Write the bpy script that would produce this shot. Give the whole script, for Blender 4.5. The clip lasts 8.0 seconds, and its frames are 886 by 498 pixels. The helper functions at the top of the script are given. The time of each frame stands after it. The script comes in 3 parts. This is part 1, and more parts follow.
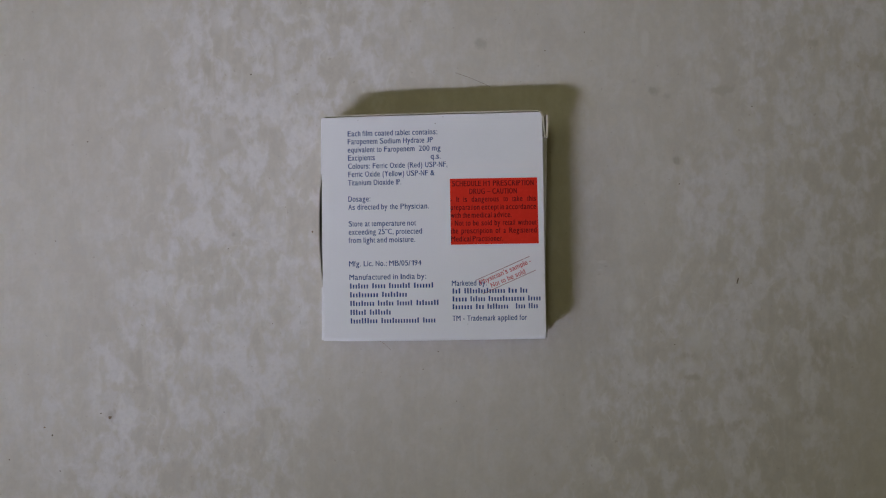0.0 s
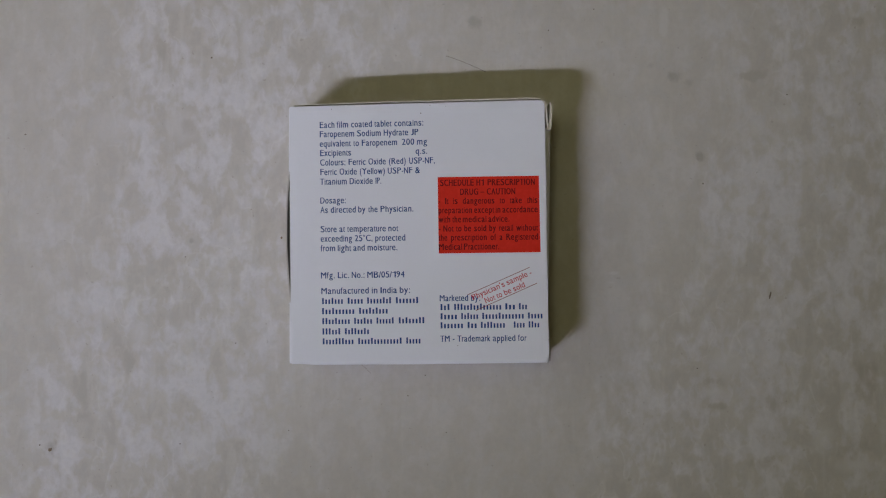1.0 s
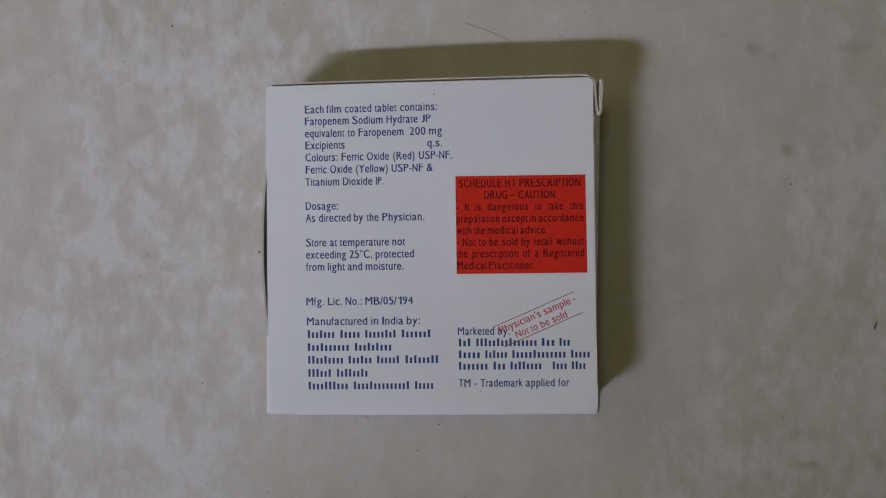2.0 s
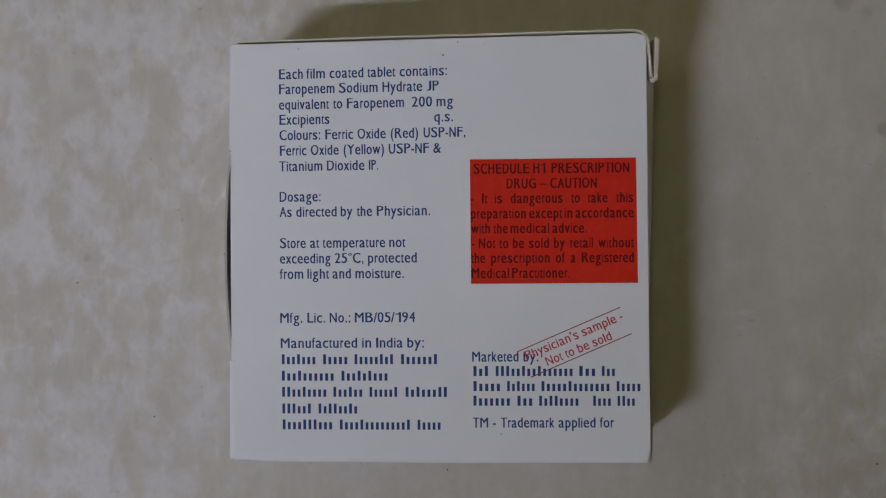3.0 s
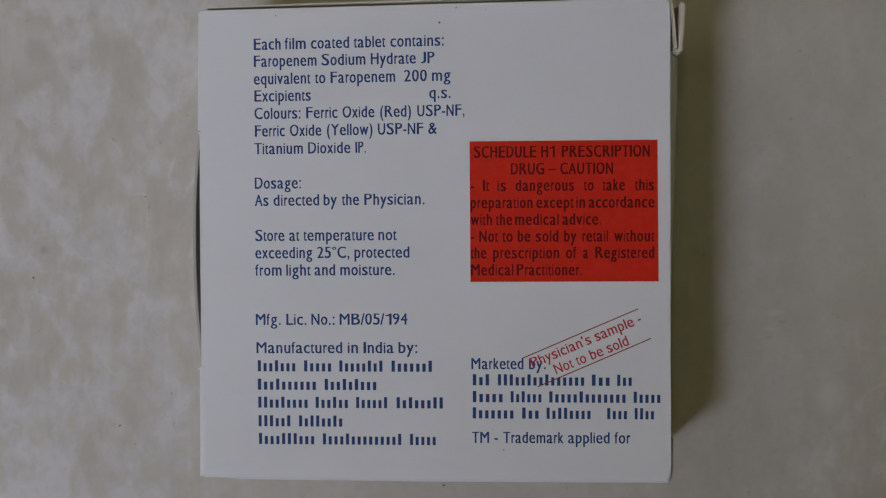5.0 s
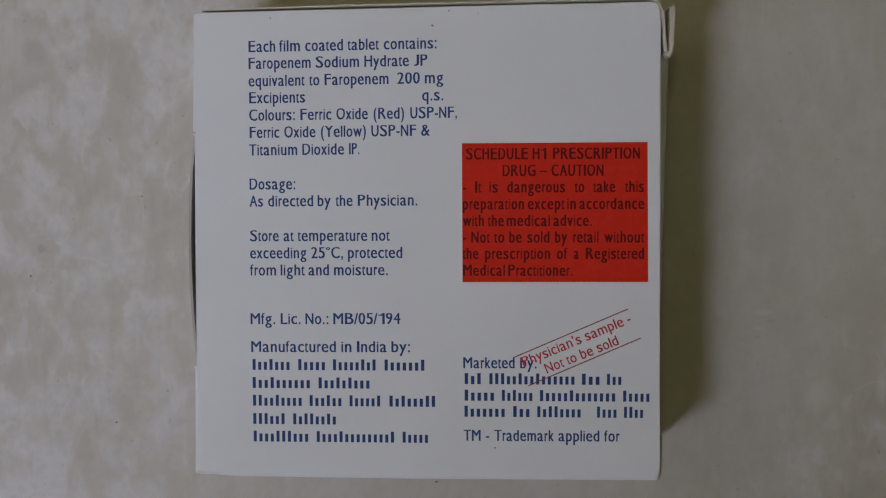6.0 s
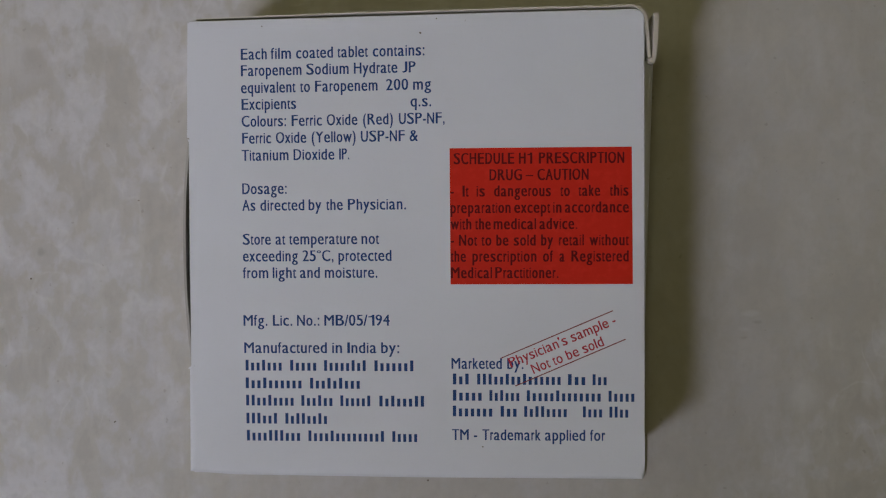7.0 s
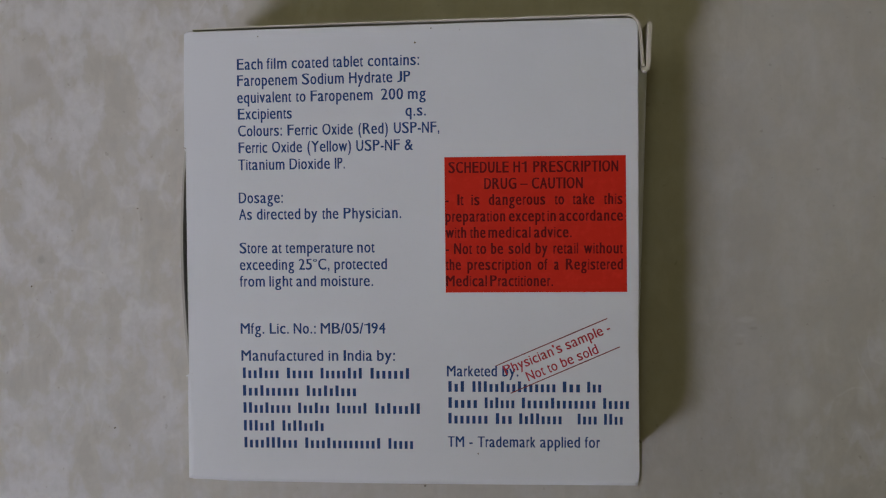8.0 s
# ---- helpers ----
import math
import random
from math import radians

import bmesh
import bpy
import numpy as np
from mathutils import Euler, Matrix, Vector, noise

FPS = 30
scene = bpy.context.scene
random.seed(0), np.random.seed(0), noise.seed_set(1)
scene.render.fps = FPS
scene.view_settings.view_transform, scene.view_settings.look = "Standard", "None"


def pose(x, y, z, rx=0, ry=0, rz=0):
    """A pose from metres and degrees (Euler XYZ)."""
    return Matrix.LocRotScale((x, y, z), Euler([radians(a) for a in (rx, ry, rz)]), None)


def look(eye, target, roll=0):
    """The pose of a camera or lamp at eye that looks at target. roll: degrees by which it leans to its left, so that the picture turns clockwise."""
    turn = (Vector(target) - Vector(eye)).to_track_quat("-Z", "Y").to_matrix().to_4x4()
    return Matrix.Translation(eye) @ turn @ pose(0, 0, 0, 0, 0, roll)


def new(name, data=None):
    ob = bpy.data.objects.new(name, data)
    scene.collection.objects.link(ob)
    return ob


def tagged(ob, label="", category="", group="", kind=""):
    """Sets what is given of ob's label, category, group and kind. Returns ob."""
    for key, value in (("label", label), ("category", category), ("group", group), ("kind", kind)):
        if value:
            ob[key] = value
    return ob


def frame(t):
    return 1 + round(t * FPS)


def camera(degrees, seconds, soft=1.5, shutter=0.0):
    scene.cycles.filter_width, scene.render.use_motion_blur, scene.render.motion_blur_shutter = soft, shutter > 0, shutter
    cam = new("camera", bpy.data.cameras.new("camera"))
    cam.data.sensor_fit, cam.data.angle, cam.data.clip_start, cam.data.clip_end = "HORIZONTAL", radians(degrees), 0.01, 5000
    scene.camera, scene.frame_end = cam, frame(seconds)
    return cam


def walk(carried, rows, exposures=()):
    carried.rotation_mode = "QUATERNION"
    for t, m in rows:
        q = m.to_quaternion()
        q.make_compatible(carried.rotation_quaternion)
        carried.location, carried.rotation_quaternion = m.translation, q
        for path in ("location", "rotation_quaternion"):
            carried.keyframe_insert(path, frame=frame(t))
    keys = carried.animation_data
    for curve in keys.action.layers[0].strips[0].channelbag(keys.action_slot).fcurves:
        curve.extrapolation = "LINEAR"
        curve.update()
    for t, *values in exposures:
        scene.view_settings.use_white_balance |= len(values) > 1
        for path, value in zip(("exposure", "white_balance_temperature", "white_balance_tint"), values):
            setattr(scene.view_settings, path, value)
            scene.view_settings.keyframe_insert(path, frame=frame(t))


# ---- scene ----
import functools

# ---- camera: a phone held flat over the floor, sinking towards the carton ----
cam = camera(55.0, 8.0, soft=1.2)
PATH = [
    (0.0, 0.00132, -0.00722, 0.25531, 0.137, -0.254, -0.817),
    (0.2, 0.00280, -0.00702, 0.24877, 0.132, -0.058, -0.534),
    (0.3, 0.00387, -0.00711, 0.24516, 0.131, 0.034, -0.591),
    (0.5, 0.00547, -0.00689, 0.23991, 0.130, 0.172, -0.829),
    (0.7, 0.00639, -0.00636, 0.23406, 0.152, 0.246, -0.658),
    (0.8, 0.00678, -0.00590, 0.23139, 0.168, 0.269, -0.745),
    (1.0, 0.00677, -0.00509, 0.22256, 0.189, 0.298, -0.687),
    (1.2, 0.00595, -0.00460, 0.21356, 0.179, 0.344, -0.714),
    (1.3, 0.00560, -0.00396, 0.20953, 0.160, 0.385, -0.935),
    (1.5, 0.00635, -0.00237, 0.20291, 0.075, 0.525, -0.602),
    (1.7, 0.00606, -0.00108, 0.19279, -0.196, 0.753, -0.617),
    (2.8, 0.00405, 0.00056, 0.14754, -0.149, 1.783, -0.437),
    (2.9, 0.00417, 0.00069, 0.14518, -0.199, 1.674, -0.348),
    (3.0, 0.00394, 0.00044, 0.14244, -0.308, 1.550, -0.389),
    (3.2, 0.00330, 0.00071, 0.13921, -0.520, 1.501, -0.379),
    (3.3, 0.00340, 0.00126, 0.13793, -0.615, 1.496, -0.301),
    (3.5, 0.00332, 0.00124, 0.13700, -0.780, 1.490, -0.299),
    (3.7, 0.00352, 0.00184, 0.13640, -0.922, 1.491, -0.185),
    (3.8, 0.00377, 0.00214, 0.13560, -0.985, 1.490, -0.214),
    (4.0, 0.00334, 0.00163, 0.13381, -1.113, 1.490, -0.167),
    (4.1, 0.00335, 0.00184, 0.13254, -1.179, 1.468, -0.162),
    (4.2, 0.00335, 0.00211, 0.13069, -1.238, 1.443, -0.258),
    (5.3, 0.00426, 0.00176, 0.12789, -1.689, 1.572, -0.225),
    (5.4, 0.00387, 0.00128, 0.12787, -1.746, 1.554, -0.156),
    (5.5, 0.00364, 0.00151, 0.12826, -1.814, 1.515, -0.158),
    (5.7, 0.00366, 0.00239, 0.12897, -1.942, 1.460, -0.178),
    (5.8, 0.00392, 0.00287, 0.12915, -1.993, 1.448, -0.180),
    (5.9, 0.00440, 0.00319, 0.12948, -2.025, 1.439, -0.100),
    (6.0, 0.00492, 0.00306, 0.12935, -2.036, 1.439, -0.132),
    (6.2, 0.00613, 0.00363, 0.12955, -2.023, 1.487, -0.224),
    (6.3, 0.00631, 0.00411, 0.13046, -2.006, 1.552, -0.224),
    (6.5, 0.00613, 0.00400, 0.13154, -1.990, 1.697, -0.226),
    (6.7, 0.00667, 0.00385, 0.13115, -2.006, 1.853, -0.187),
    (6.8, 0.00731, 0.00392, 0.13136, -2.024, 1.933, -0.196),
    (7.0, 0.00789, 0.00358, 0.13153, -2.062, 2.076, -0.262),
    (7.2, 0.00805, 0.00391, 0.13202, -2.092, 2.212, -0.306),
    (7.3, 0.00802, 0.00408, 0.13235, -2.103, 2.271, -0.275),
    (7.5, 0.00833, 0.00429, 0.13211, -2.139, 2.372, -0.347),
    (7.7, 0.00866, 0.00448, 0.13220, -2.198, 2.444, -0.471),
    (7.8, 0.00865, 0.00459, 0.13231, -2.232, 2.473, -0.465),
    (8.0, 0.00954, 0.00524, 0.13209, -2.307, 2.531, -0.422),
]
walk(cam, [(t, pose(x, y, z, rx, ry, rz)) for t, x, y, z, rx, ry, rz in PATH],
     [(0.0, 0.165, 6420, 9), (1.5, 0.12, 6440, 9), (3.0, -0.06, 6530, 8), (8.0, -0.10, 6640, 7)])

# ---- light: a slim LED desk lamp beside the carton; a warm ceiling lamp and a window added as unseen fill ----
world = bpy.data.worlds.new("world")
scene.world = world
world.use_nodes = True
world.node_tree.nodes["Background"].inputs["Color"].default_value = (0.62, 0.58, 0.42, 1)
world.node_tree.nodes["Background"].inputs["Strength"].default_value = 0.15

LAMP_AT, LAMP_AIM = Vector((-0.468, -0.335, 0.55)), Vector((-0.064, 0.047, 0.0))
lamp_data = bpy.data.lights.new("desk_lamp_glow", "AREA")
lamp_data.shape, lamp_data.size, lamp_data.size_y = "RECTANGLE", 0.30, 0.034
lamp_data.energy, lamp_data.color, lamp_data.spread = 0.1185, (0.853, 0.843, 1.085), radians(29.5)
lamp = new("desk_lamp_glow", lamp_data)
# the lamp's long side lies across the carton's far edge
_back = (LAMP_AT - LAMP_AIM).normalized()
_long = (Vector((1, 0, 0)) - _back * _back.x).normalized()
LAMP_POSE = Matrix.Translation(LAMP_AT) @ Matrix((_long, _back.cross(_long), _back)).transposed().to_4x4()
lamp.matrix_world = LAMP_POSE

# added fill: an unseen warm ceiling lamp that lifts the carton's shadow
CEILING_FILL_AT = (-0.55, 0.62, 2.70)
ceiling_data = bpy.data.lights.new("ceiling_fill_glow", "AREA")
ceiling_data.shape, ceiling_data.size = "DISK", 0.50
ceiling_data.energy, ceiling_data.color = 4.4, (0.98, 0.95, 0.57)
ceiling_glow = new("ceiling_fill_glow", ceiling_data)
ceiling_glow.location = (CEILING_FILL_AT[0], CEILING_FILL_AT[1], 2.68)

# dim warm fill from the west, through an added window that is out of view
WIN_Y0, WIN_Y1, WIN_Z0, WIN_Z1 = 0.10, 1.50, 1.00, 2.20
window_data = bpy.data.lights.new("window_fill", "AREA")
window_data.shape, window_data.size, window_data.size_y = "RECTANGLE", 1.25, 1.05
window_data.energy, window_data.color = 6.2, (0.98, 0.95, 0.67)
window_glow = new("window_fill", window_data)
window_glow.matrix_world = look((-2.16, 0.80, 1.60), (0.0, 0.80, 1.60))


# ---- materials ----
def nodes_of(name, rough=0.5, metal=0.0, spec=0.5):
    m = bpy.data.materials.new(name)
    m.use_nodes = True
    n, l = m.node_tree.nodes, m.node_tree.links
    b = n["Principled BSDF"]
    b.inputs["Roughness"].default_value = rough
    b.inputs["Metallic"].default_value = metal
    b.inputs["Specular IOR Level"].default_value = spec
    return m, n, l, b


def mix(n, l, a, b, f, mode="MIX"):
    """a colour node: a and b are colours or sockets, f a number or a socket"""
    k = n.new("ShaderNodeMix")
    k.data_type, k.blend_type = "RGBA", mode
    for s, v in ((k.inputs[6], a), (k.inputs[7], b), (k.inputs[0], f)):
        if isinstance(v, bpy.types.NodeSocket):
            l.new(v, s)
        else:
            s.default_value = (*v, 1) if isinstance(v, tuple) else v
    return k.outputs[2]


def calc(n, l, op, a, b=0.0, c=0.0):
    k = n.new("ShaderNodeMath")
    k.operation = op
    for s, v in zip(k.inputs, (a, b, c)):
        if isinstance(v, bpy.types.NodeSocket):
            l.new(v, s)
        else:
            s.default_value = v
    return k.outputs[0]


def ramp(n, l, v, lo, hi, out_lo=0.0, out_hi=1.0, smooth=True):
    k = n.new("ShaderNodeMapRange")
    k.interpolation_type = "SMOOTHSTEP" if smooth else "LINEAR"
    l.new(v, k.inputs["Value"])
    for key, x in (("From Min", lo), ("From Max", hi), ("To Min", out_lo), ("To Max", out_hi)):
        k.inputs[key].default_value = x
    return k.outputs["Result"]


def grain(n, l, scale, detail=3.0, rough=0.55, stretch=(1, 1, 1), shift=(0, 0, 0), warp=0.0):
    """noise in metres of the object: scale is blotches to the metre"""
    c = n.new("ShaderNodeTexCoord")
    p = n.new("ShaderNodeMapping")
    p.inputs["Scale"].default_value, p.inputs["Location"].default_value = stretch, shift
    l.new(c.outputs["Object"], p.inputs["Vector"])
    k = n.new("ShaderNodeTexNoise")
    k.inputs["Scale"].default_value, k.inputs["Detail"].default_value = scale, detail
    k.inputs["Roughness"].default_value, k.inputs["Distortion"].default_value = rough, warp
    l.new(p.outputs["Vector"], k.inputs["Vector"])
    return k.outputs["Fac"]


def bump(n, l, b, height, depth, strength=1.0):
    k = n.new("ShaderNodeBump")
    k.inputs["Distance"].default_value, k.inputs["Strength"].default_value = depth, strength
    l.new(height, k.inputs["Height"])
    l.new(k.outputs["Normal"], b.inputs["Normal"])


def board(name, colour, worn, rough, bump_depth):
    m, n, l, b = nodes_of(name, rough)
    soft = grain(n, l, 60, 4, 0.6)
    fine = grain(n, l, 2500, 3, 0.7)
    col = mix(n, l, colour, worn, ramp(n, l, soft, 0.4, 0.75, 0.0, 0.5))
    col = mix(n, l, col, (0.0, 0.0, 0.0), ramp(n, l, fine, 0.55, 0.8, 0.0, 0.04))
    l.new(col, b.inputs["Base Color"])
    l.new(ramp(n, l, soft, 0.3, 0.7, rough - 0.05, rough + 0.08), b.inputs["Roughness"])
    bump(n, l, b, calc(n, l, "ADD", calc(n, l, "MULTIPLY", fine, 0.015), soft), bump_depth)
    return m


def ink(name, colour, rough=0.55):
    m, n, l, b = nodes_of(name, rough, 0.0, 0.1)
    fine = grain(n, l, 900, 3, 0.6)
    l.new(mix(n, l, colour, tuple(min(1, c * 1.08 + 0.003) for c in colour), ramp(n, l, fine, 0.45, 0.75)), b.inputs["Base Color"])
    return m


WHITE_BOARD = board("coated_white_board", (0.71, 0.728, 0.768), (0.68, 0.695, 0.73), 0.52, 0.0003)
GREY_BOARD = board("grey_board_back", (0.40, 0.38, 0.34), (0.33, 0.31, 0.275), 0.85, 0.0002)
RAW_BOARD = board("raw_board_edge", (0.54, 0.51, 0.43), (0.46, 0.43, 0.36), 0.8, 0.0002)
BLUE_INK = ink("blue_ink", (0.026, 0.070, 0.215))
RED_INK = ink("red_ink", (0.62, 0.028, 0.014), 0.55)
DARK_INK = ink("blue_ink_over_red", (0.120, 0.008, 0.009))
STAMP_INK = ink("stamp_red_ink", (0.47, 0.050, 0.075))
STAMP_LINE_INK = ink("stamp_line_ink", (0.23, 0.045, 0.06))
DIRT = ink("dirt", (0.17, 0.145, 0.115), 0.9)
RUST_DIRT = ink("brown_dirt", (0.24, 0.185, 0.135), 0.9)


def floor_stone():
    m, n, l, b = nodes_of("mottled_stone_tile", 0.5)
    c = n.new("ShaderNodeTexCoord")
    xyz = n.new("ShaderNodeSeparateXYZ")
    l.new(c.outputs["Object"], xyz.inputs[0])
    x, y = xyz.outputs["X"], xyz.outputs["Y"]
    wander = grain(n, l, 16, 5, 0.62, (1, 0.5, 1), (3.1, 1.7, 0))
    xs = calc(n, l, "ADD", calc(n, l, "SUBTRACT", x, calc(n, l, "MULTIPLY", y, 0.24)), calc(n, l, "MULTIPLY_ADD", wander, 0.09, -0.045))
    # flaky bands run across the floor about every 0.17 m
    saw = calc(n, l, "PINGPONG", calc(n, l, "ADD", xs, 0.058 + 1.65), 0.0825)
    band = ramp(n, l, saw, 0.018, 0.048, 1.0, 0.0)
    flake = grain(n, l, 135, 4, 0.54, (1.2, 0.80, 1), (5.2, 2.3, 0), 0.3)
    crumb = grain(n, l, 330, 3, 0.55, (1.25, 0.8, 1), (1.2, 4.4, 0), 0.3)
    patch = grain(n, l, 58, 3, 0.5, (1.4, 0.65, 1), (0.4, 0.9, 0), 0.2)
    cloud = grain(n, l, 20, 4, 0.55, (1.4, 0.6, 1), (7.7, 0.2, 0), 0.3)
    fine = grain(n, l, 800, 3, 0.65, (1, 1, 1), (0.7, 0.1, 0))
    mottled = calc(n, l, "ADD", calc(n, l, "MULTIPLY_ADD", flake, 0.46, calc(n, l, "MULTIPLY", crumb, 0.25)), calc(n, l, "MULTIPLY", patch, 0.29))
    light = ramp(n, l, mottled, 0.478, 0.522)
    bright = ramp(n, l, mottled, 0.520, 0.578)
    dull = ramp(n, l, mottled, 0.478, 0.415)
    # short curled pale threads
    curl = grain(n, l, 120, 1.5, 0.5, (1.25, 0.8, 1), (8.2, 3.3, 0), 0.3)
    curl = ramp(n, l, calc(n, l, "ABSOLUTE", calc(n, l, "SUBTRACT", curl, 0.5)), 0.0, 0.030, 1.0, 0.0)
    curl = calc(n, l, "MULTIPLY", curl, ramp(n, l, flake, 0.44, 0.60))
    # thin upright pale strokes between the flakes
    streak = ramp(n, l, grain(n, l, 75, 4, 0.6, (2.6, 0.34, 1), (1.1, 0.3, 0), 0.2), 0.55, 0.66)
    col = mix(n, l, (0.481, 0.455, 0.408), (0.511, 0.486, 0.440), ramp(n, l, cloud, 0.35, 0.65))
    amount = calc(n, l, "MULTIPLY_ADD", band, 0.60, 0.19)
    col = mix(n, l, col, (0.552, 0.534, 0.531), calc(n, l, "MULTIPLY", light, amount))
    col = mix(n, l, col, (0.608, 0.594, 0.598), calc(n, l, "MULTIPLY", bright, amount))
    col = mix(n, l, col, (0.425, 0.400, 0.360), calc(n, l, "MULTIPLY", dull, calc(n, l, "MULTIPLY_ADD", band, 0.30, 0.24)))
    col = mix(n, l, col, (0.600, 0.586, 0.555), calc(n, l, "MULTIPLY", streak, calc(n, l, "MULTIPLY_ADD", band, 0.10, 0.20)))
    col = mix(n, l, col, (0.625, 0.612, 0.590), calc(n, l, "MULTIPLY", curl, calc(n, l, "MULTIPLY_ADD", band, 0.50, 0.08)))
    col = mix(n, l, col, (0.40, 0.375, 0.33), ramp(n, l, fine, 0.40, 0.72, 0.0, 0.18))
    freckle = grain(n, l, 300, 2.5, 0.5, (1.1, 0.9, 1), (9.3, 5.8, 0), 0.2)
    col = mix(n, l, col, (0.465, 0.470, 0.475), ramp(n, l, freckle, 0.50, 0.66, 0.0, 0.20))
    col = mix(n, l, col, (0.560, 0.520, 0.455), ramp(n, l, freckle, 0.47, 0.34, 0.0, 0.20))
    pits = ramp(n, l, grain(n, l, 700, 2, 0.5, (1, 1, 1), (3, 3, 0)), 0.70, 0.76)
    col = mix(n, l, col, (0.26, 0.23, 0.18), calc(n, l, "MULTIPLY", pits, 0.35))
    edge = calc(n, l, "MULTIPLY_ADD", mottled, 7.0, -3.5)

    def marks(col, shade, spots):
        """soft uneven marks in the stone: x, y, half width, half height (mm), strength"""
        for sx, sy, rx, ry, k in spots:
            u = calc(n, l, "MULTIPLY_ADD", x, 1000 / rx, -sx / rx)
            v = calc(n, l, "MULTIPLY_ADD", y, 1000 / ry, -sy / ry)
            d = calc(n, l, "SQRT", calc(n, l, "MULTIPLY_ADD", u, u, calc(n, l, "MULTIPLY", v, v)))
            col = mix(n, l, col, shade, ramp(n, l, calc(n, l, "ADD", d, edge), 0.2, 1.3, k, 0.0))
        return col

    col = marks(col, (0.61, 0.60, 0.58), ((60, 27, 1.2, 5, 0.45), (64, 54, 1.0, 3.5, 0.4), (96, 46.5, 0.9, 3, 0.5), (94, 54, 0.9, 0.9, 0.6), (88, 27, 2, 2.6, 0.4), (96, 30, 2.6, 2, 0.4),
                                          (79.5, -34.5, 4.2, 3.6, 0.5), (75.5, -42.6, 3.2, 1.3, 0.6), (104, -55, 2.4, 3, 0.5), (113, -62, 4, 2, 0.45), (-58.5, -54, 4, 3.4, 0.5), (-96.6, -58.6, 1.1, 1.1, 0.7)))
    col = marks(col, (0.61, 0.597, 0.60), ((-58, 38, 0.9, 5, 0.45), (-64, 63, 2, 3, 0.35), (-55, 63, 1.5, 2.5, 0.35), (-45.5, 50, 1.1, 9, 0.40), (-36, 46, 1.1, 6, 0.35), (-71, 53, 1.3, 6, 0.30),
                                          (-62, 29, 3.5, 3.5, 0.35), (-80, 29, 5, 3.5, 0.30), (-88, -18, 1.6, 3, 0.35), (-82, -19, 1.9, 3, 0.40), (-74, -25, 2.1, 3, 0.45), (-71, -38, 1.1, 5, 0.35)))
    col = marks(col, (0.66, 0.65, 0.64), ((50, -11.2, 1.4, 0.5, 0.35), (49.6, -13.6, 1.3, 0.5, 0.3), (58, -23.5, 2.2, 2.6, 0.45), (68, -22, 0.8, 2, 0.4)))
    col = marks(col, (0.36, 0.325, 0.265), ((85, 40, 4, 1.2, 0.45), (114, 54, 2, 1.3, 0.5), (75, -39.6, 2.2, 1.0, 0.5), (76.5, -46, 2.4, 1.0, 0.5), (91, -46, 2.6, 3, 0.45), (112, -58, 3, 3, 0.45),
                                             (89, -61, 3, 3, 0.45), (115, -39, 3, 3.4, 0.45), (-78, -32, 2.5, 3, 0.25), (-90, -40, 2, 5, 0.25), (-68, 50, 2.4, 3, 0.35), (-60, 29, 1.8, 1.8, 0.4)))
    col = marks(col, (0.30, 0.265, 0.21), ((51.2, -12.5, 0.9, 0.35, 0.4), (49.3, -14.9, 1.2, 0.35, 0.35), (49.2, -19.3, 0.4, 1.2, 0.25)))
    # a few small grey-brown stains
    col = marks(col, (0.24, 0.21, 0.17), ((14.3, 55.0, 1.9, 1.9, 0.35), (66.8, 40.3, 1.4, 1.4, 0.40), (70.5, 38.6, 1.1, 1.1, 0.25), (73.0, 18.8, 1.1, 1.1, 0.45), (-97.6, -55.2, 2.0, 2.0, 0.45),
                                            (-51.0, 40.5, 1.3, 1.3, 0.20), (60.4, 43.0, 0.9, 0.9, 0.2), (-60.2, -1.4, 0.7, 0.7, 0.35)))
    l.new(col, b.inputs["Base Color"])
    l.new(ramp(n, l, mottled, 0.40, 0.62, 0.58, 0.46), b.inputs["Roughness"])
    bump(n, l, b, calc(n, l, "ADD", mottled, calc(n, l, "MULTIPLY", fine, 0.04)), 0.0006, 0.5)
    return m


def plaster(name, colour, dark):
    m, n, l, b = nodes_of(name, 0.85)
    l.new(mix(n, l, colour, dark, ramp(n, l, grain(n, l, 3, 5, 0.6), 0.35, 0.75)), b.inputs["Base Color"])
    bump(n, l, b, grain(n, l, 120, 4, 0.6), 0.002)
    return m


FLOOR_STONE = floor_stone()
WALL_PAINT = plaster("cream_wall_paint", (0.62, 0.57, 0.42), (0.55, 0.50, 0.36))
CEILING_PAINT = plaster("ceiling_paint", (0.70, 0.67, 0.56), (0.64, 0.61, 0.50))
LAMP_WHITE, _n, _l, _b = nodes_of("lamp_enamel", 0.35)
_b.inputs["Base Color"].default_value = (0.78, 0.78, 0.76, 1)
PANE_GLASS, _n, _l, _b = nodes_of("window_glass", 0.02)
_b.inputs["Transmission Weight"].default_value = 1.0
LAMP_GLOW, _n, _l, _b = nodes_of("lamp_diffuser", 0.5)
_b.inputs["Base Color"].default_value = (0.9, 0.9, 0.9, 1)
_b.inputs["Emission Color"].default_value = (0.93, 0.96, 1.0, 1)
_b.inputs["Emission Strength"].default_value = 4.0
# glow for the diffuser of the added ceiling fill
WARM_GLOW, _n, _l, _b = nodes_of("warm_diffuser", 0.5)
_b.inputs["Base Color"].default_value = (0.85, 0.83, 0.7, 1)
_b.inputs["Emission Color"].default_value = (0.98, 0.95, 0.60, 1)
_b.inputs["Emission Strength"].default_value = 0.5


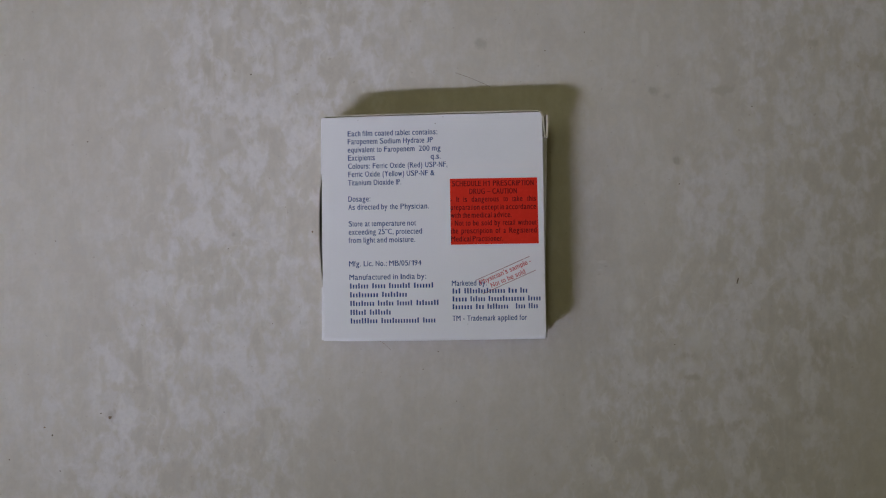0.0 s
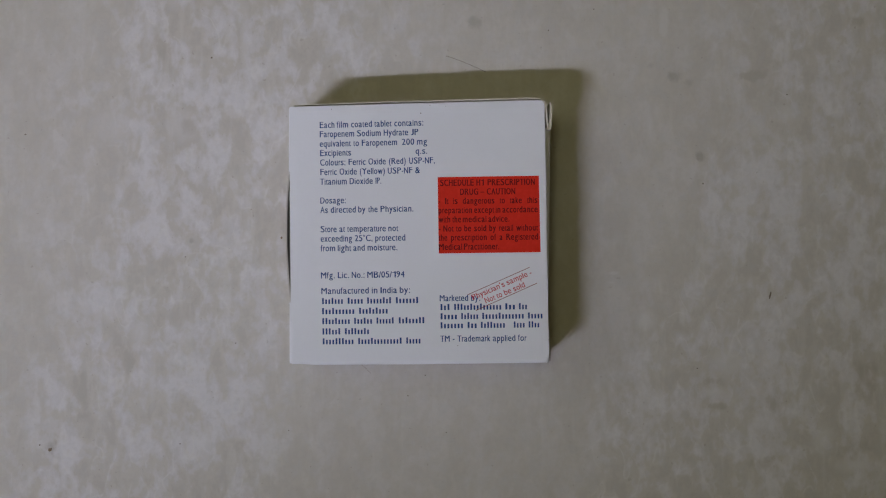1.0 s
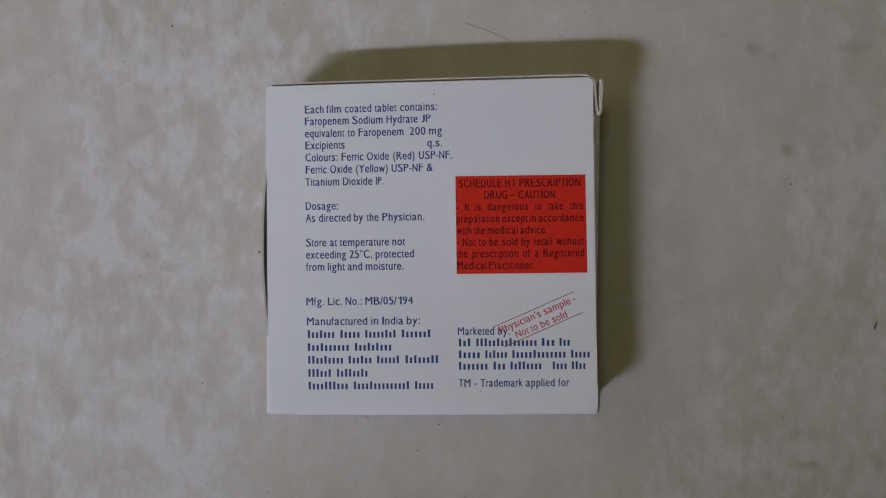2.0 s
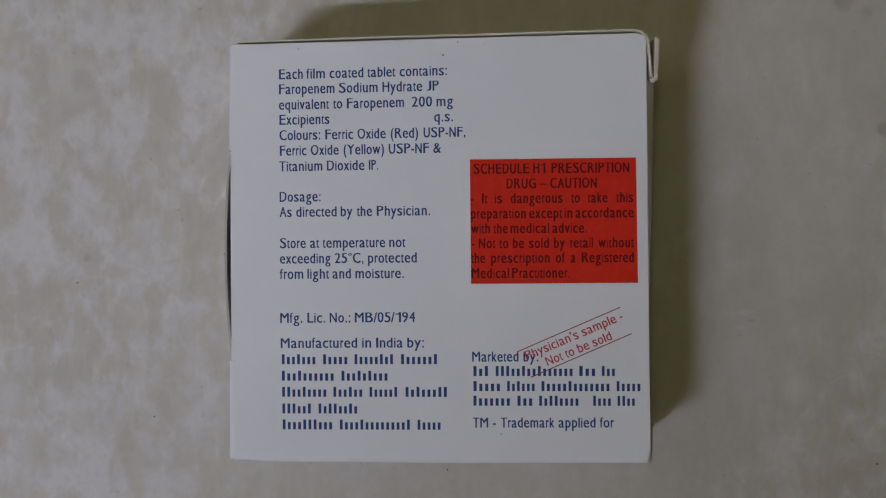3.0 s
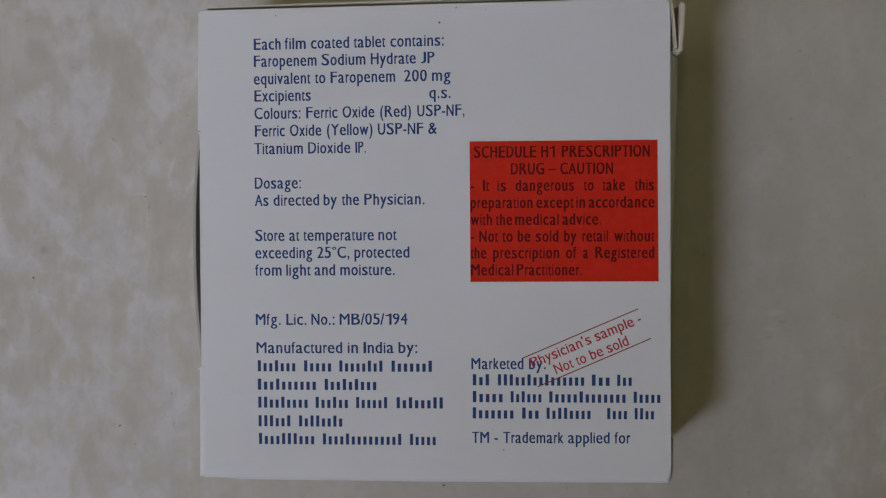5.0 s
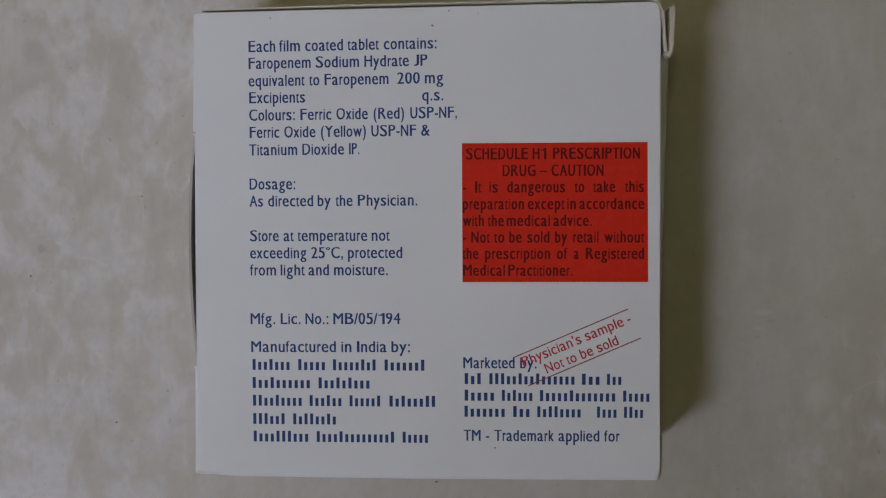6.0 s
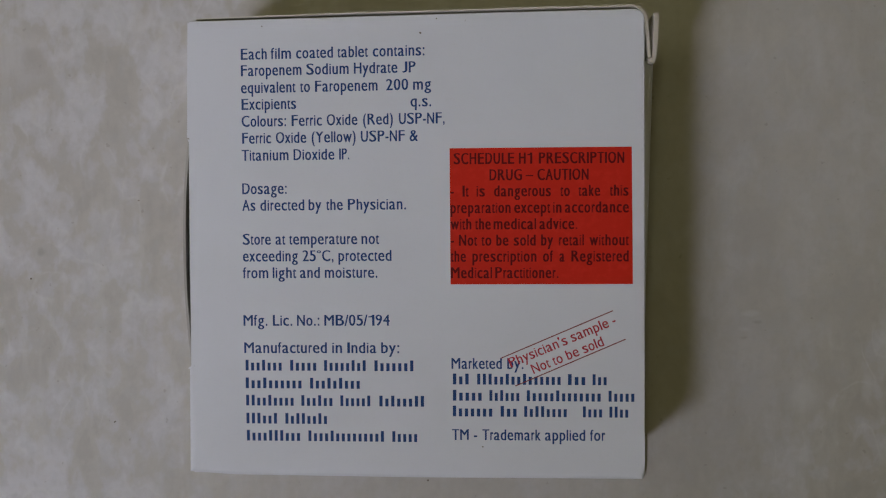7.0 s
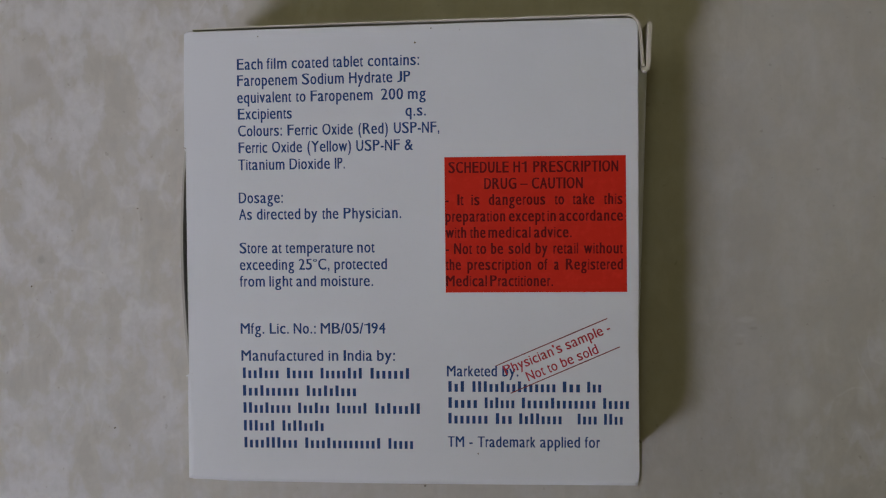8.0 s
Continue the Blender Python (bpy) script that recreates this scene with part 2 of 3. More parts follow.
# ---- builders ----
def part(name, bm, material, parent=None, label=""):
    me = bpy.data.meshes.new(name)
    bm.to_mesh(me)
    bm.free()
    me.materials.append(material)
    ob = new(name, me)
    ob.parent = parent
    return tagged(ob, label)


def block(x0, x1, y0, y1, z0, z1, bevel=0.0):
    bm = bmesh.new()
    bmesh.ops.create_cube(bm, size=1.0)
    for v in bm.verts:
        v.co = ((x0 + x1) / 2 + v.co.x * (x1 - x0), (y0 + y1) / 2 + v.co.y * (y1 - y0), (z0 + z1) / 2 + v.co.z * (z1 - z0))
    if bevel:
        bmesh.ops.bevel(bm, geom=list(bm.edges), offset=bevel, segments=2, affect="EDGES")
    return bm


# ---- the room ----
X0, X1, Y0, Y1, CEIL = -2.2, 2.2, -1.55, 2.4, 2.75
tagged(part("floor", block(X0, X1, Y0, Y1, -0.02, 0.0), FLOOR_STONE), "beige stone-look floor tile with pale grey mottled veins", "floor", kind="structure")
tagged(part("ceiling", block(X0, X1, Y0, Y1, CEIL, CEIL + 0.1), CEILING_PAINT), "plain cream painted ceiling above the floor", "ceiling", kind="structure")
bm = bmesh.new()
for y0, y1, z0, z1 in ((Y0 - 0.1, WIN_Y0, -0.02, CEIL + 0.1), (WIN_Y1, Y1 + 0.1, -0.02, CEIL + 0.1), (WIN_Y0, WIN_Y1, -0.02, WIN_Z0), (WIN_Y0, WIN_Y1, WIN_Z1, CEIL + 0.1)):
    piece = block(X0 - 0.1, X0, y0, y1, z0, z1)
    me = bpy.data.meshes.new("piece")
    piece.to_mesh(me)
    piece.free()
    bm.from_mesh(me)
    bpy.data.meshes.remove(me)
tagged(part("wall_west", bm, WALL_PAINT), "plain cream painted plaster wall with an added window", "wall", kind="structure")
# unseen window, added to house the western fill light
window = tagged(new("added_window"), "white framed two-pane window, unseen, added for fill light", "window", kind="structure")
window.location = (X0 - 0.05, 0, 0)
MID = (WIN_Y0 + WIN_Y1) / 2
for y0, y1, z0, z1 in ((WIN_Y0, WIN_Y0 + 0.05, WIN_Z0, WIN_Z1), (WIN_Y1 - 0.05, WIN_Y1, WIN_Z0, WIN_Z1), (WIN_Y0 + 0.05, WIN_Y1 - 0.05, WIN_Z0, WIN_Z0 + 0.05),
                       (WIN_Y0 + 0.05, WIN_Y1 - 0.05, WIN_Z1 - 0.05, WIN_Z1), (MID - 0.025, MID + 0.025, WIN_Z0 + 0.05, WIN_Z1 - 0.05)):
    part("window_frame", block(-0.025, 0.025, y0, y1, z0, z1, 0.003), LAMP_WHITE, window)
for y0, y1 in ((WIN_Y0 + 0.05, MID - 0.025), (MID + 0.025, WIN_Y1 - 0.05)):
    part("pane", block(-0.003, 0.003, y0, y1, WIN_Z0 + 0.05, WIN_Z1 - 0.05), PANE_GLASS, window).visible_shadow = False
part("window_sill", block(0.03, 0.12, WIN_Y0 - 0.04, WIN_Y1 + 0.04, WIN_Z0 - 0.035, WIN_Z0 - 0.004, 0.004), LAMP_WHITE, window)
for wall, box in (("wall_east", (X1, X1 + 0.1, Y0 - 0.1, Y1 + 0.1)),
                  ("wall_south", (X0, X1, Y0 - 0.1, Y0)), ("wall_north", (X0, X1, Y1, Y1 + 0.1))):
    tagged(part(wall, block(*box, -0.02, CEIL + 0.1), WALL_PAINT), "plain cream painted plaster wall", "wall", kind="structure")

# the desk lamp, standing on the floor beside the carton
desk_lamp = tagged(new("desk_lamp"), "slim white LED desk lamp standing on the floor, switched on", "lamp")
desk_lamp.location = (-0.52, -0.52, 0.0)


def disc(radius, z0, z1, bevel=0.003, sides=40):
    bm = bmesh.new()
    bmesh.ops.create_cone(bm, cap_ends=True, segments=sides, radius1=radius, radius2=radius, depth=z1 - z0)
    bmesh.ops.translate(bm, verts=bm.verts, vec=(0, 0, (z0 + z1) / 2))
    bmesh.ops.bevel(bm, geom=[e for e in bm.edges if abs(e.verts[0].co.z - e.verts[1].co.z) < 1e-6], offset=bevel, segments=2, affect="EDGES")
    return bm


def rod(a, b, radius):
    a, b = Vector(a), Vector(b)
    bm = bmesh.new()
    bmesh.ops.create_cone(bm, cap_ends=True, segments=16, radius1=radius, radius2=radius, depth=(b - a).length)
    bmesh.ops.transform(bm, verts=bm.verts, matrix=Matrix.Translation((a + b) / 2) @ (b - a).to_track_quat("Z", "Y").to_matrix().to_4x4())
    return bm


HEAD = LAMP_AT - Vector((-0.52, -0.52, 0.0))
part("base", disc(0.075, 0.0, 0.02), LAMP_WHITE, desk_lamp)
part("arm", rod((0, 0, 0.018), (0, 0, 0.50), 0.008), LAMP_WHITE, desk_lamp)
part("joint", rod((0, 0, 0.495), tuple(HEAD + Vector((-0.02, -0.03, 0.035))), 0.007), LAMP_WHITE, desk_lamp)
head = part("head", block(-0.135, 0.135, -0.027, 0.027, 0.004, 0.020, 0.004), LAMP_WHITE, desk_lamp)
head.matrix_basis = Matrix.Translation(-desk_lamp.location) @ LAMP_POSE
tubes = part("diffuser", block(-0.125, 0.125, -0.018, 0.018, 0.001, 0.0035), LAMP_GLOW, desk_lamp, "glowing white strip")
tubes.matrix_basis = head.matrix_basis.copy()

# body of the added ceiling fill, out of view
ceiling_fill = tagged(new("ceiling_fill"), "round warm ceiling lamp, unseen, added as fill light", "lamp")
ceiling_fill.location = CEILING_FILL_AT
part("housing", disc(0.28, 0.0, 0.05), LAMP_WHITE, ceiling_fill)
part("diffuser", disc(0.255, -0.012, -0.001), WARM_GLOW, ceiling_fill, "glowing warm diffuser of the added fill lamp")

# ---- the medicine carton ----
MM = 0.001
BOARD = 0.42 * MM


def top(x, y):
    """height of the front panel, which rises a little to the right and to the far end"""
    return 0.01475 + 0.01701 * x + 0.00301 * y


carton = tagged(new("medicine_carton"), "white cardboard medicine carton with blue print, lying flat on the floor", "box")


def strip(path, low, high, thick=BOARD, side=0.0, thin=1.0):
    """a standing sheet of board along a path of (x, y); low and high are heights at (x, y); thin: its thickness at the start, as a share"""
    bm = bmesh.new()
    rows = []
    for i, p in enumerate(path):
        a, b = Vector(path[max(i - 1, 0)]), Vector(path[min(i + 1, len(path) - 1)])
        d = (b - a).normalized()
        nrm = Vector((-d.y, d.x)) * thick * (thin + (1 - thin) * min(1.0, 2.0 * i / len(path)))
        o = [Vector(p) + nrm * (side - 0.5), Vector(p) + nrm * (side + 0.5)]
        rows.append([bm.verts.new((q.x, q.y, f(*p))) for f in (low, high) for q in o])
    for r, s in zip(rows, rows[1:]):
        for i, j in ((0, 1), (1, 3), (3, 2), (2, 0)):
            bm.faces.new((r[i], r[j], s[j], s[i]))
    for r in (rows[0], rows[-1]):
        bm.faces.new((r[0], r[1], r[3], r[2]))
    bmesh.ops.recalc_face_normals(bm, faces=bm.faces)
    return bm


def front_panel():
    left = [(-32.42, -32.10), (-32.34, -24.0), (-32.22, -17.3), (-31.80, -16.9), (-31.80, 0.0), (-31.70, 14.3), (-31.92, 14.9), (-31.62, 30.70)]
    upper = [(-31.2, 30.97), (0.0, 31.36), (29.6, 31.66)]
    corner = [(29.6 + 1.3 * math.sin(a), 30.36 + 1.3 * math.cos(a)) for a in (0.5, 1.0, 1.57)]
    right = [(31.02, 12.0), (31.10, -10.0), (31.20, -32.2), (31.06, -32.48)]
    lower = [(0.0, -32.62), (-26.0, -32.50)]
    outline = left + upper + corner + right + lower
    bm = bmesh.new()
    vs = [bm.verts.new((x * MM, y * MM, top(x * MM, y * MM))) for x, y in outline]
    f = bm.faces.new(vs[::-1])
    bm.normal_update()
    if f.normal.z < 0:
        f.normal_flip()
    low = bmesh.ops.extrude_face_region(bm, geom=[f])
    for v in low["geom"]:
        if isinstance(v, bmesh.types.BMVert):
            v.co.z -= 1.05 * MM
    bm.normal_update()
    bmesh.ops.recalc_face_normals(bm, faces=bm.faces)
    bm.edges.ensure_lookup_table()
    up = [e for e in bm.edges if all(abs(v.co.z - top(v.co.x, v.co.y)) < 1e-6 for v in e.verts)]
    near = [e for e in up if all(v.co.y < -31.6 * MM for v in e.verts) or all(v.co.x < -31.0 * MM and v.co.y < -17.0 * MM for v in e.verts)]
    rest = [e for e in up if e not in near]
    bmesh.ops.bevel(bm, geom=near, offset=1.00 * MM, segments=4, profile=0.5, affect="EDGES")
    rest = [e for e in rest if e.is_valid]
    bmesh.ops.bevel(bm, geom=rest, offset=0.16 * MM, segments=2, profile=0.5, affect="EDGES")
    return bm


panel = part("front_panel", front_panel(), WHITE_BOARD, carton, "smooth white printed front of the carton")
for p in panel.data.polygons:
    p.use_smooth = False
part("back_panel", block(-31.6 * MM, 30.8 * MM, -31.5 * MM, 31.0 * MM, 0.1 * MM, 0.1 * MM + BOARD), WHITE_BOARD, carton)


def below(drop):
    return lambda x, y: top(x, y) - drop * MM


def flat(z):
    return lambda x, y: z * MM


# bowed side with the open slit beside the front panel
bow = [(-31.66 - 1.15 * max(0.0, math.cos((y + 1.0) / 15.9 * math.pi / 2)) ** 0.6, y) for y in np.linspace(-16.8, 14.8, 40)]
part("side_panel", strip([(x * MM, y * MM) for x, y in bow], flat(0.1), below(0.9), 0.34 * MM), GREY_BOARD, carton, "grey board bowed open beside the front panel")
for y0, y1 in ((-31.4, -17.0), (15.0, 30.2)):
    part("side_panel", strip([(-31.5 * MM, y0 * MM), (-31.5 * MM, y1 * MM)], flat(0.1), below(1.04)), WHITE_BOARD, carton)


def wedge(inner, outer, low, high):
    """a standing sheet between two paths"""
    bm = bmesh.new()
    rows = [[bm.verts.new((q[0] * MM, q[1] * MM, f(q[0] * MM, q[1] * MM))) for f in (low, high) for q in (a, b)] for a, b in zip(inner, outer)]
    for r, s in zip(rows, rows[1:]):
        for i, j in ((0, 1), (1, 3), (3, 2), (2, 0)):
            bm.faces.new((r[i], r[j], s[j], s[i]))
    for r in (rows[0], rows[-1]):
        bm.faces.new((r[0], r[1], r[3], r[2]))
    bmesh.ops.recalc_face_normals(bm, faces=bm.faces)
    return bm


# a nick where the slit ends, its torn edge turned up
part("torn_edge", strip([(-32.15 * MM, -17.28 * MM), (-31.75 * MM, -17.0 * MM), (-31.3 * MM, -16.95 * MM)], below(0.7), lambda x, y: top(x, y) + 0.14 * MM, 0.16 * MM), WHITE_BOARD, carton, "torn white edge turned up")
part("torn_edge", strip([(-31.95 * MM, 14.95 * MM), (-31.55 * MM, 14.75 * MM)], below(0.7), lambda x, y: top(x, y) + 0.08 * MM, 0.14 * MM), GREY_BOARD, carton, "torn grey edge turned up")

# the other side leans out towards the far end, with a doubled fold under the front panel's edge
ys = np.linspace(-26.6, 24.8, 20)
rows = []
bm = bmesh.new()
for y in ys:
    bulge = 0.75 + 0.029 * (y + 10.0)
    under = top(31 * MM, y * MM) / MM
    # from under the front panel's edge out over the bulge and back in to the floor, then up the inside
    shape = [(30.90, under - 0.85), (30.95 + 0.55 * bulge, under - 1.5), (30.95 + 0.90 * bulge, under - 2.5), (30.95 + bulge, under - 4.0), (30.95 + 0.75 * bulge, 5.0), (31.1, 0.1)]
    shape += [(x - 0.4, z) for x, z in shape[::-1]]
    rows.append([bm.verts.new((x * MM, y * MM, z * MM)) for x, z in shape])
for r, q in zip(rows, rows[1:]):
    for i in range(len(r)):
        j = (i + 1) % len(r)
        bm.faces.new((r[i], r[j], q[j], q[i]))
bm.faces.new(rows[0])
bm.faces.new(rows[-1])
bmesh.ops.recalc_face_normals(bm, faces=bm.faces)
bulging = part("side_panel", bm, WHITE_BOARD, carton, "white side panel bulging outwards")
for p in bulging.data.polygons:
    p.use_smooth = len(p.vertices) == 4
# grey strip in place of the dark slit here, its shade made a shape
part("gap_strip", wedge([(30.5, -32.2), (30.5, -26.8)], [(31.86, -32.2), (31.90, -26.8)], flat(0.1), below(1.9)), GREY_BOARD, carton, "grey board strip standing in for the dark gap")
# near end, folded down from the front panel
part("end_panel", strip([(-31.9 * MM, -32.1 * MM), (30.9 * MM, -32.15 * MM)], flat(0.1), below(1.04)), WHITE_BOARD, carton)
# far end: a board strip added under the gap behind the front panel, to lighten it
bm = bmesh.new()
near_edge, far_edge = ((-30.4, 30.2), (30.0, 30.2)), ((-30.4, 31.0), (30.0, 31.86))
for drop in (3.2, 3.2 + 0.42):
    bm.faces.new([bm.verts.new((x * MM, y * MM, top(x * MM, y * MM) - drop * MM)) for x, y in (*near_edge, *far_edge[::-1])])
bm.verts.ensure_lookup_table()
for i in range(4):
    bm.faces.new([bm.verts[k] for k in (i, (i + 1) % 4, 4 + (i + 1) % 4, 4 + i)])
bmesh.ops.recalc_face_normals(bm, faces=bm.faces)
part("gap_strip", bm, RAW_BOARD, carton, "raw board strip added under the far edge to lighten the gap")
# the closing flap stands a little proud, turns the corner and folds back into a tab
lip = [(-30.6, 31.36), (-24.0, 31.50), (-10.0, 31.70), (10.0, 31.89), (28.9, 32.10)]
lip += [(29.05 + 2.05 * math.sin(a), 30.05 + 2.05 * math.cos(a)) for a in (0.3, 0.6, 0.9, 1.2, 1.5)]
lip += [(31.28, 28.4), (31.44, 26.6), (31.58, 25.1)]
part("closing_flap", strip([(x * MM, y * MM) for x, y in lip], flat(0.1), lambda x, y: top(x, y) - (0.05 + 0.55 * min(1.0, max(0.0, (-14.0 * MM - x) / (16.0 * MM)))) * MM, thin=0.35), RAW_BOARD, carton, "pale cut edge of the closing flap")
tab = [(31.62, 25.0), (31.72, 24.72), (31.98, 24.66), (32.18, 24.9), (32.25, 25.6), (32.36, 28.0), (32.46, 30.2), (32.44, 30.7), (32.36, 31.0)]
part("tuck_tab", strip([(x * MM, y * MM) for x, y in tab], flat(6.0), below(0.10), 0.6 * MM), RAW_BOARD, carton, "small folded cardboard tab at the corner")

# ---- print on the front panel ----
INK = 0.030 * MM
CAP = 1.50


def glyphs(text):
    """a flat mesh of the text at unit size: vertices, faces"""
    cu = bpy.data.curves.new("print", "FONT")
    cu.body, cu.resolution_u = text, 3
    ob = new("print", cu)
    dg = bpy.context.evaluated_depsgraph_get()
    me = bpy.data.meshes.new_from_object(ob.evaluated_get(dg))
    vs, fs = [tuple(v.co) for v in me.vertices], [tuple(p.vertices) for p in me.polygons]
    bpy.data.objects.remove(ob)
    bpy.data.curves.remove(cu)
    bpy.data.meshes.remove(me)
    return vs, fs


UNIT_CAP = max(v[1] for v in glyphs("H")[0])
UNIT_X = max(v[1] for v in glyphs("x")[0]) / UNIT_CAP
TALL_X = 0.735


def raised(h):
    """lower-case letters made taller, as in the carton's condensed type; h in cap heights"""
    if h <= 0 or h >= 1:
        return h
    return h * TALL_X / UNIT_X if h < UNIT_X else TALL_X + (h - UNIT_X) * (1 - TALL_X) / (1 - UNIT_X)


def one():
    """the figure 1 with its flag"""
    vs = [(0.26, 0), (0.38, 0), (0.38, 1.0), (0.28, 1.0), (0.20, 0.86), (0.0, 0.80), (0.0, 0.70), (0.26, 0.70)]
    return [(x * UNIT_CAP, y * UNIT_CAP, 0) for x, y in vs], [(0, 1, 2, 3, 4, 7), (4, 5, 6, 7)]


# the carton's type is a condensed grotesque: advance and side bearings of its letters, in thousandths of the type size
ADVANCE = {222: "ijl'", 278: "fIt.,:/ ", 333: "r-()", 400: "\u00b0", 500: "ckvxyzsJ", 611: "FT", 667: "AEPSVYK&", 722: "BCDHNRUw", 778: "GOQ", 833: "mM"}
BEARING = {65: "bhkmnpruBDEFHKLMNPRU1", 50: "ilI", 11: "vwxyAVYTft", -10: "/", 74: ".,:"}
CLOSING = {62: "hmnuMNHUdq", 47: "ilI", 10: "vwxyAVYTftrkRKL", -10: "/", 74: ".,:"}


def units(table, c, usual):
    return next((k for k, letters in table.items() if c in letters), usual)


@functools.cache
def letter(c):
    """outline of one letter, in cap heights, with its left edge at 0"""
    vs, fs = one() if c == "1" else glyphs(c)
    foot = min(v[1] for v in vs)
    if c == "J":
        # this type's J stands on the baseline
        vs = [(v[0], (v[1] - foot) * UNIT_CAP / (UNIT_CAP - foot), 0) for v in vs]
    if c == "\u00b0":
        high = max(v[1] for v in vs)
        vs = [(v[0], UNIT_CAP - 0.85 * (high - v[1]), 0) for v in vs]
    a = min(v[0] for v in vs)
    return [(v[0] - a, raised(v[1] / UNIT_CAP)) for v in vs], fs, max(v[0] for v in vs) - a


def word(bm, text, x0, x1, y, cap=CAP, weight=0.038, slope=0.0, lift=INK, turn=None):
    """letters from x0 to x1 (mm) on the baseline y; turn: (degrees) about (x0, y)"""
    spans, pen = [], 0
    for c in text:
        wide = units(ADVANCE, c, 556)
        spans.append((c, pen + units(BEARING, c, 37), pen + wide - units(CLOSING, c, 37)))
        pen += wide
    a, k = spans[0][1], (x1 - x0) / (spans[-1][2] - spans[0][1])
    for c, left, right in spans:
        if c == " ":
            continue
        vs, fs, wide = letter(c)
        left, right = (left - a) * k, (right - a) * k
        thick = min(weight, 0.3 * (right - left))
        sx = (right - left - 2 * thick) / wide
        # the strokes are thickened by laying the letter down twice, a hair apart
        for layer, push in enumerate((0.0, 2 * thick)):
            made = []
            for vx, w in vs:
                u, w = left + vx * sx + push, w * cap
                if turn:
                    cs, sn = math.cos(radians(turn)), math.sin(radians(turn))
                    u, w = u * cs - w * sn, u * sn + w * cs
                px, py = (x0 + u) * MM, (y + w + slope * u) * MM
                made.append(bm.verts.new((px, py, top(px, py) + lift + layer * 0.006 * MM)))
            for f in fs:
                bm.faces.new([made[i] for i in f])


def text_line(words, y, material, cap=CAP, weight=0.038, slope=0.0, lift=INK):
    bm = bmesh.new()
    start = words[0][1]
    for text, x0, x1 in words:
        word(bm, text, x0, x1, y + slope * (x0 - start), cap, weight, slope, lift)
    return part("text_line", bm, material, panel, "line of dark print on the red field" if material == DARK_INK else "line of dark blue print")


def bar(bm, x0, y0, x1, y1, high, lift=INK):
    """a plain bar of print from (x0, y0) to (x1, y1), in mm"""
    d = Vector((x1 - x0, y1 - y0)).normalized()
    nrm = Vector((-d.y, d.x)) * high
    q = [(x0, y0), (x1, y1), (x1 + nrm.x, y1 + nrm.y), (x0 + nrm.x, y0 + nrm.y)]
    bm.faces.new([bm.verts.new((x * MM, y * MM, top(x * MM, y * MM) + lift)) for x, y in q])


def bar_line(spans, y, material):
    """each word as a row of plain upright bars"""
    rnd = random.Random(round(y * 100))
    for x0, x1 in spans:
        bm = bmesh.new()
        count = max(2, round((x1 - x0) / 0.80))
        step = (x1 - x0) / count
        for i in range(count):
            u = x0 + (i + 0.5) * step
            bar(bm, u - 0.27 * step, y, u + 0.27 * step, y, CAP if i == 0 or rnd.random() < 0.2 else CAP * TALL_X)
        part("print_bar", bm, material, panel, "row of plain blue printed bars")


for y, words in (
        (25.68, (("Each", -24.14, -20.51), ("film", -19.96, -17.14), ("coated", -16.45, -11.33), ("tablet", -10.72, -6.51), ("contains:", -5.85, 1.24),)),
        (23.42, (("Faropenem", -24.16, -15.71), ("Sodium", -15.05, -9.18), ("Hydrate", -8.46, -2.47), ("JP", -1.81, 0.02),)),
        (21.08, (("equivalent", -24.19, -16.57), ("to", -15.94, -14.55), ("Faropenem", -13.86, -5.22), ("200", -4.06, -1.01), ("mg", -0.34, 2.12),)),
        (18.80, (("Excipients", -24.13, -16.51), ("q.s.", -0.72, 2.11),)),
        (16.46, (("Colours:", -24.15, -17.94), ("Ferric", -17.17, -12.96), ("Oxide", -12.29, -8.03), ("(Red)", -7.25, -3.15), ("USP-NF,", -2.32, 3.94),)),
        (14.12, (("Ferric", -24.11, -20.06), ("Oxide", -19.39, -15.15), ("(Yellow)", -14.40, -8.30), ("USP-NF", -7.58, -1.53), ("&", -0.87, 0.30),)),
        (11.72, (("Titanium", -24.22, -17.65), ("Dioxide", -16.95, -11.27), ("IP.", -10.60, -9.21),)),
        (7.08, (("Dosage:", -24.20, -17.96),)),
        (4.81, (("As", -24.23, -22.37), ("directed", -21.69, -15.53), ("by", -14.93, -13.13), ("the", -12.47, -10.17), ("Physician.", -9.46, -1.42),)),
        (0.08, (("Store", -24.22, -20.27), ("at", -19.62, -18.24), ("temperature", -17.70, -8.21), ("not", -7.61, -5.17),)),
        (-2.25, (("exceeding", -24.24, -16.51), ("25\u00b0C,", -15.86, -11.53), ("protected", -10.84, -3.47),)),
        (-4.58, (("from", -24.26, -20.69), ("light", -20.06, -16.77), ("and", -16.25, -13.45), ("moisture.", -12.76, -5.44),)),
        (-11.22, (("Mfg.", -24.27, -20.89), ("Lic.", -20.12, -17.40), ("No.:", -16.72, -13.58), ("MB/05/194", -12.90, -3.78),)),
        (-15.04, (("Manufactured", -24.22, -12.58), ("in", -11.84, -10.45), ("India", -9.71, -5.65), ("by:", -5.00, -2.48),)),
        (-17.14, (("Marketed", 4.74, 11.67), ("by:", 12.41, 14.63),)),
        (-27.03, (("TM", 4.78, 7.08), ("-", 7.79, 8.24), ("Trademark", 8.95, 16.97), ("applied", 17.57, 23.07), ("for", 23.72, 25.79),))):
    slope = 0.003 + 0.00026 * max(y, 0)
    text_line(words, y - slope * (words[-1][2] - words[0][1]) / 2, BLUE_INK, slope=slope)

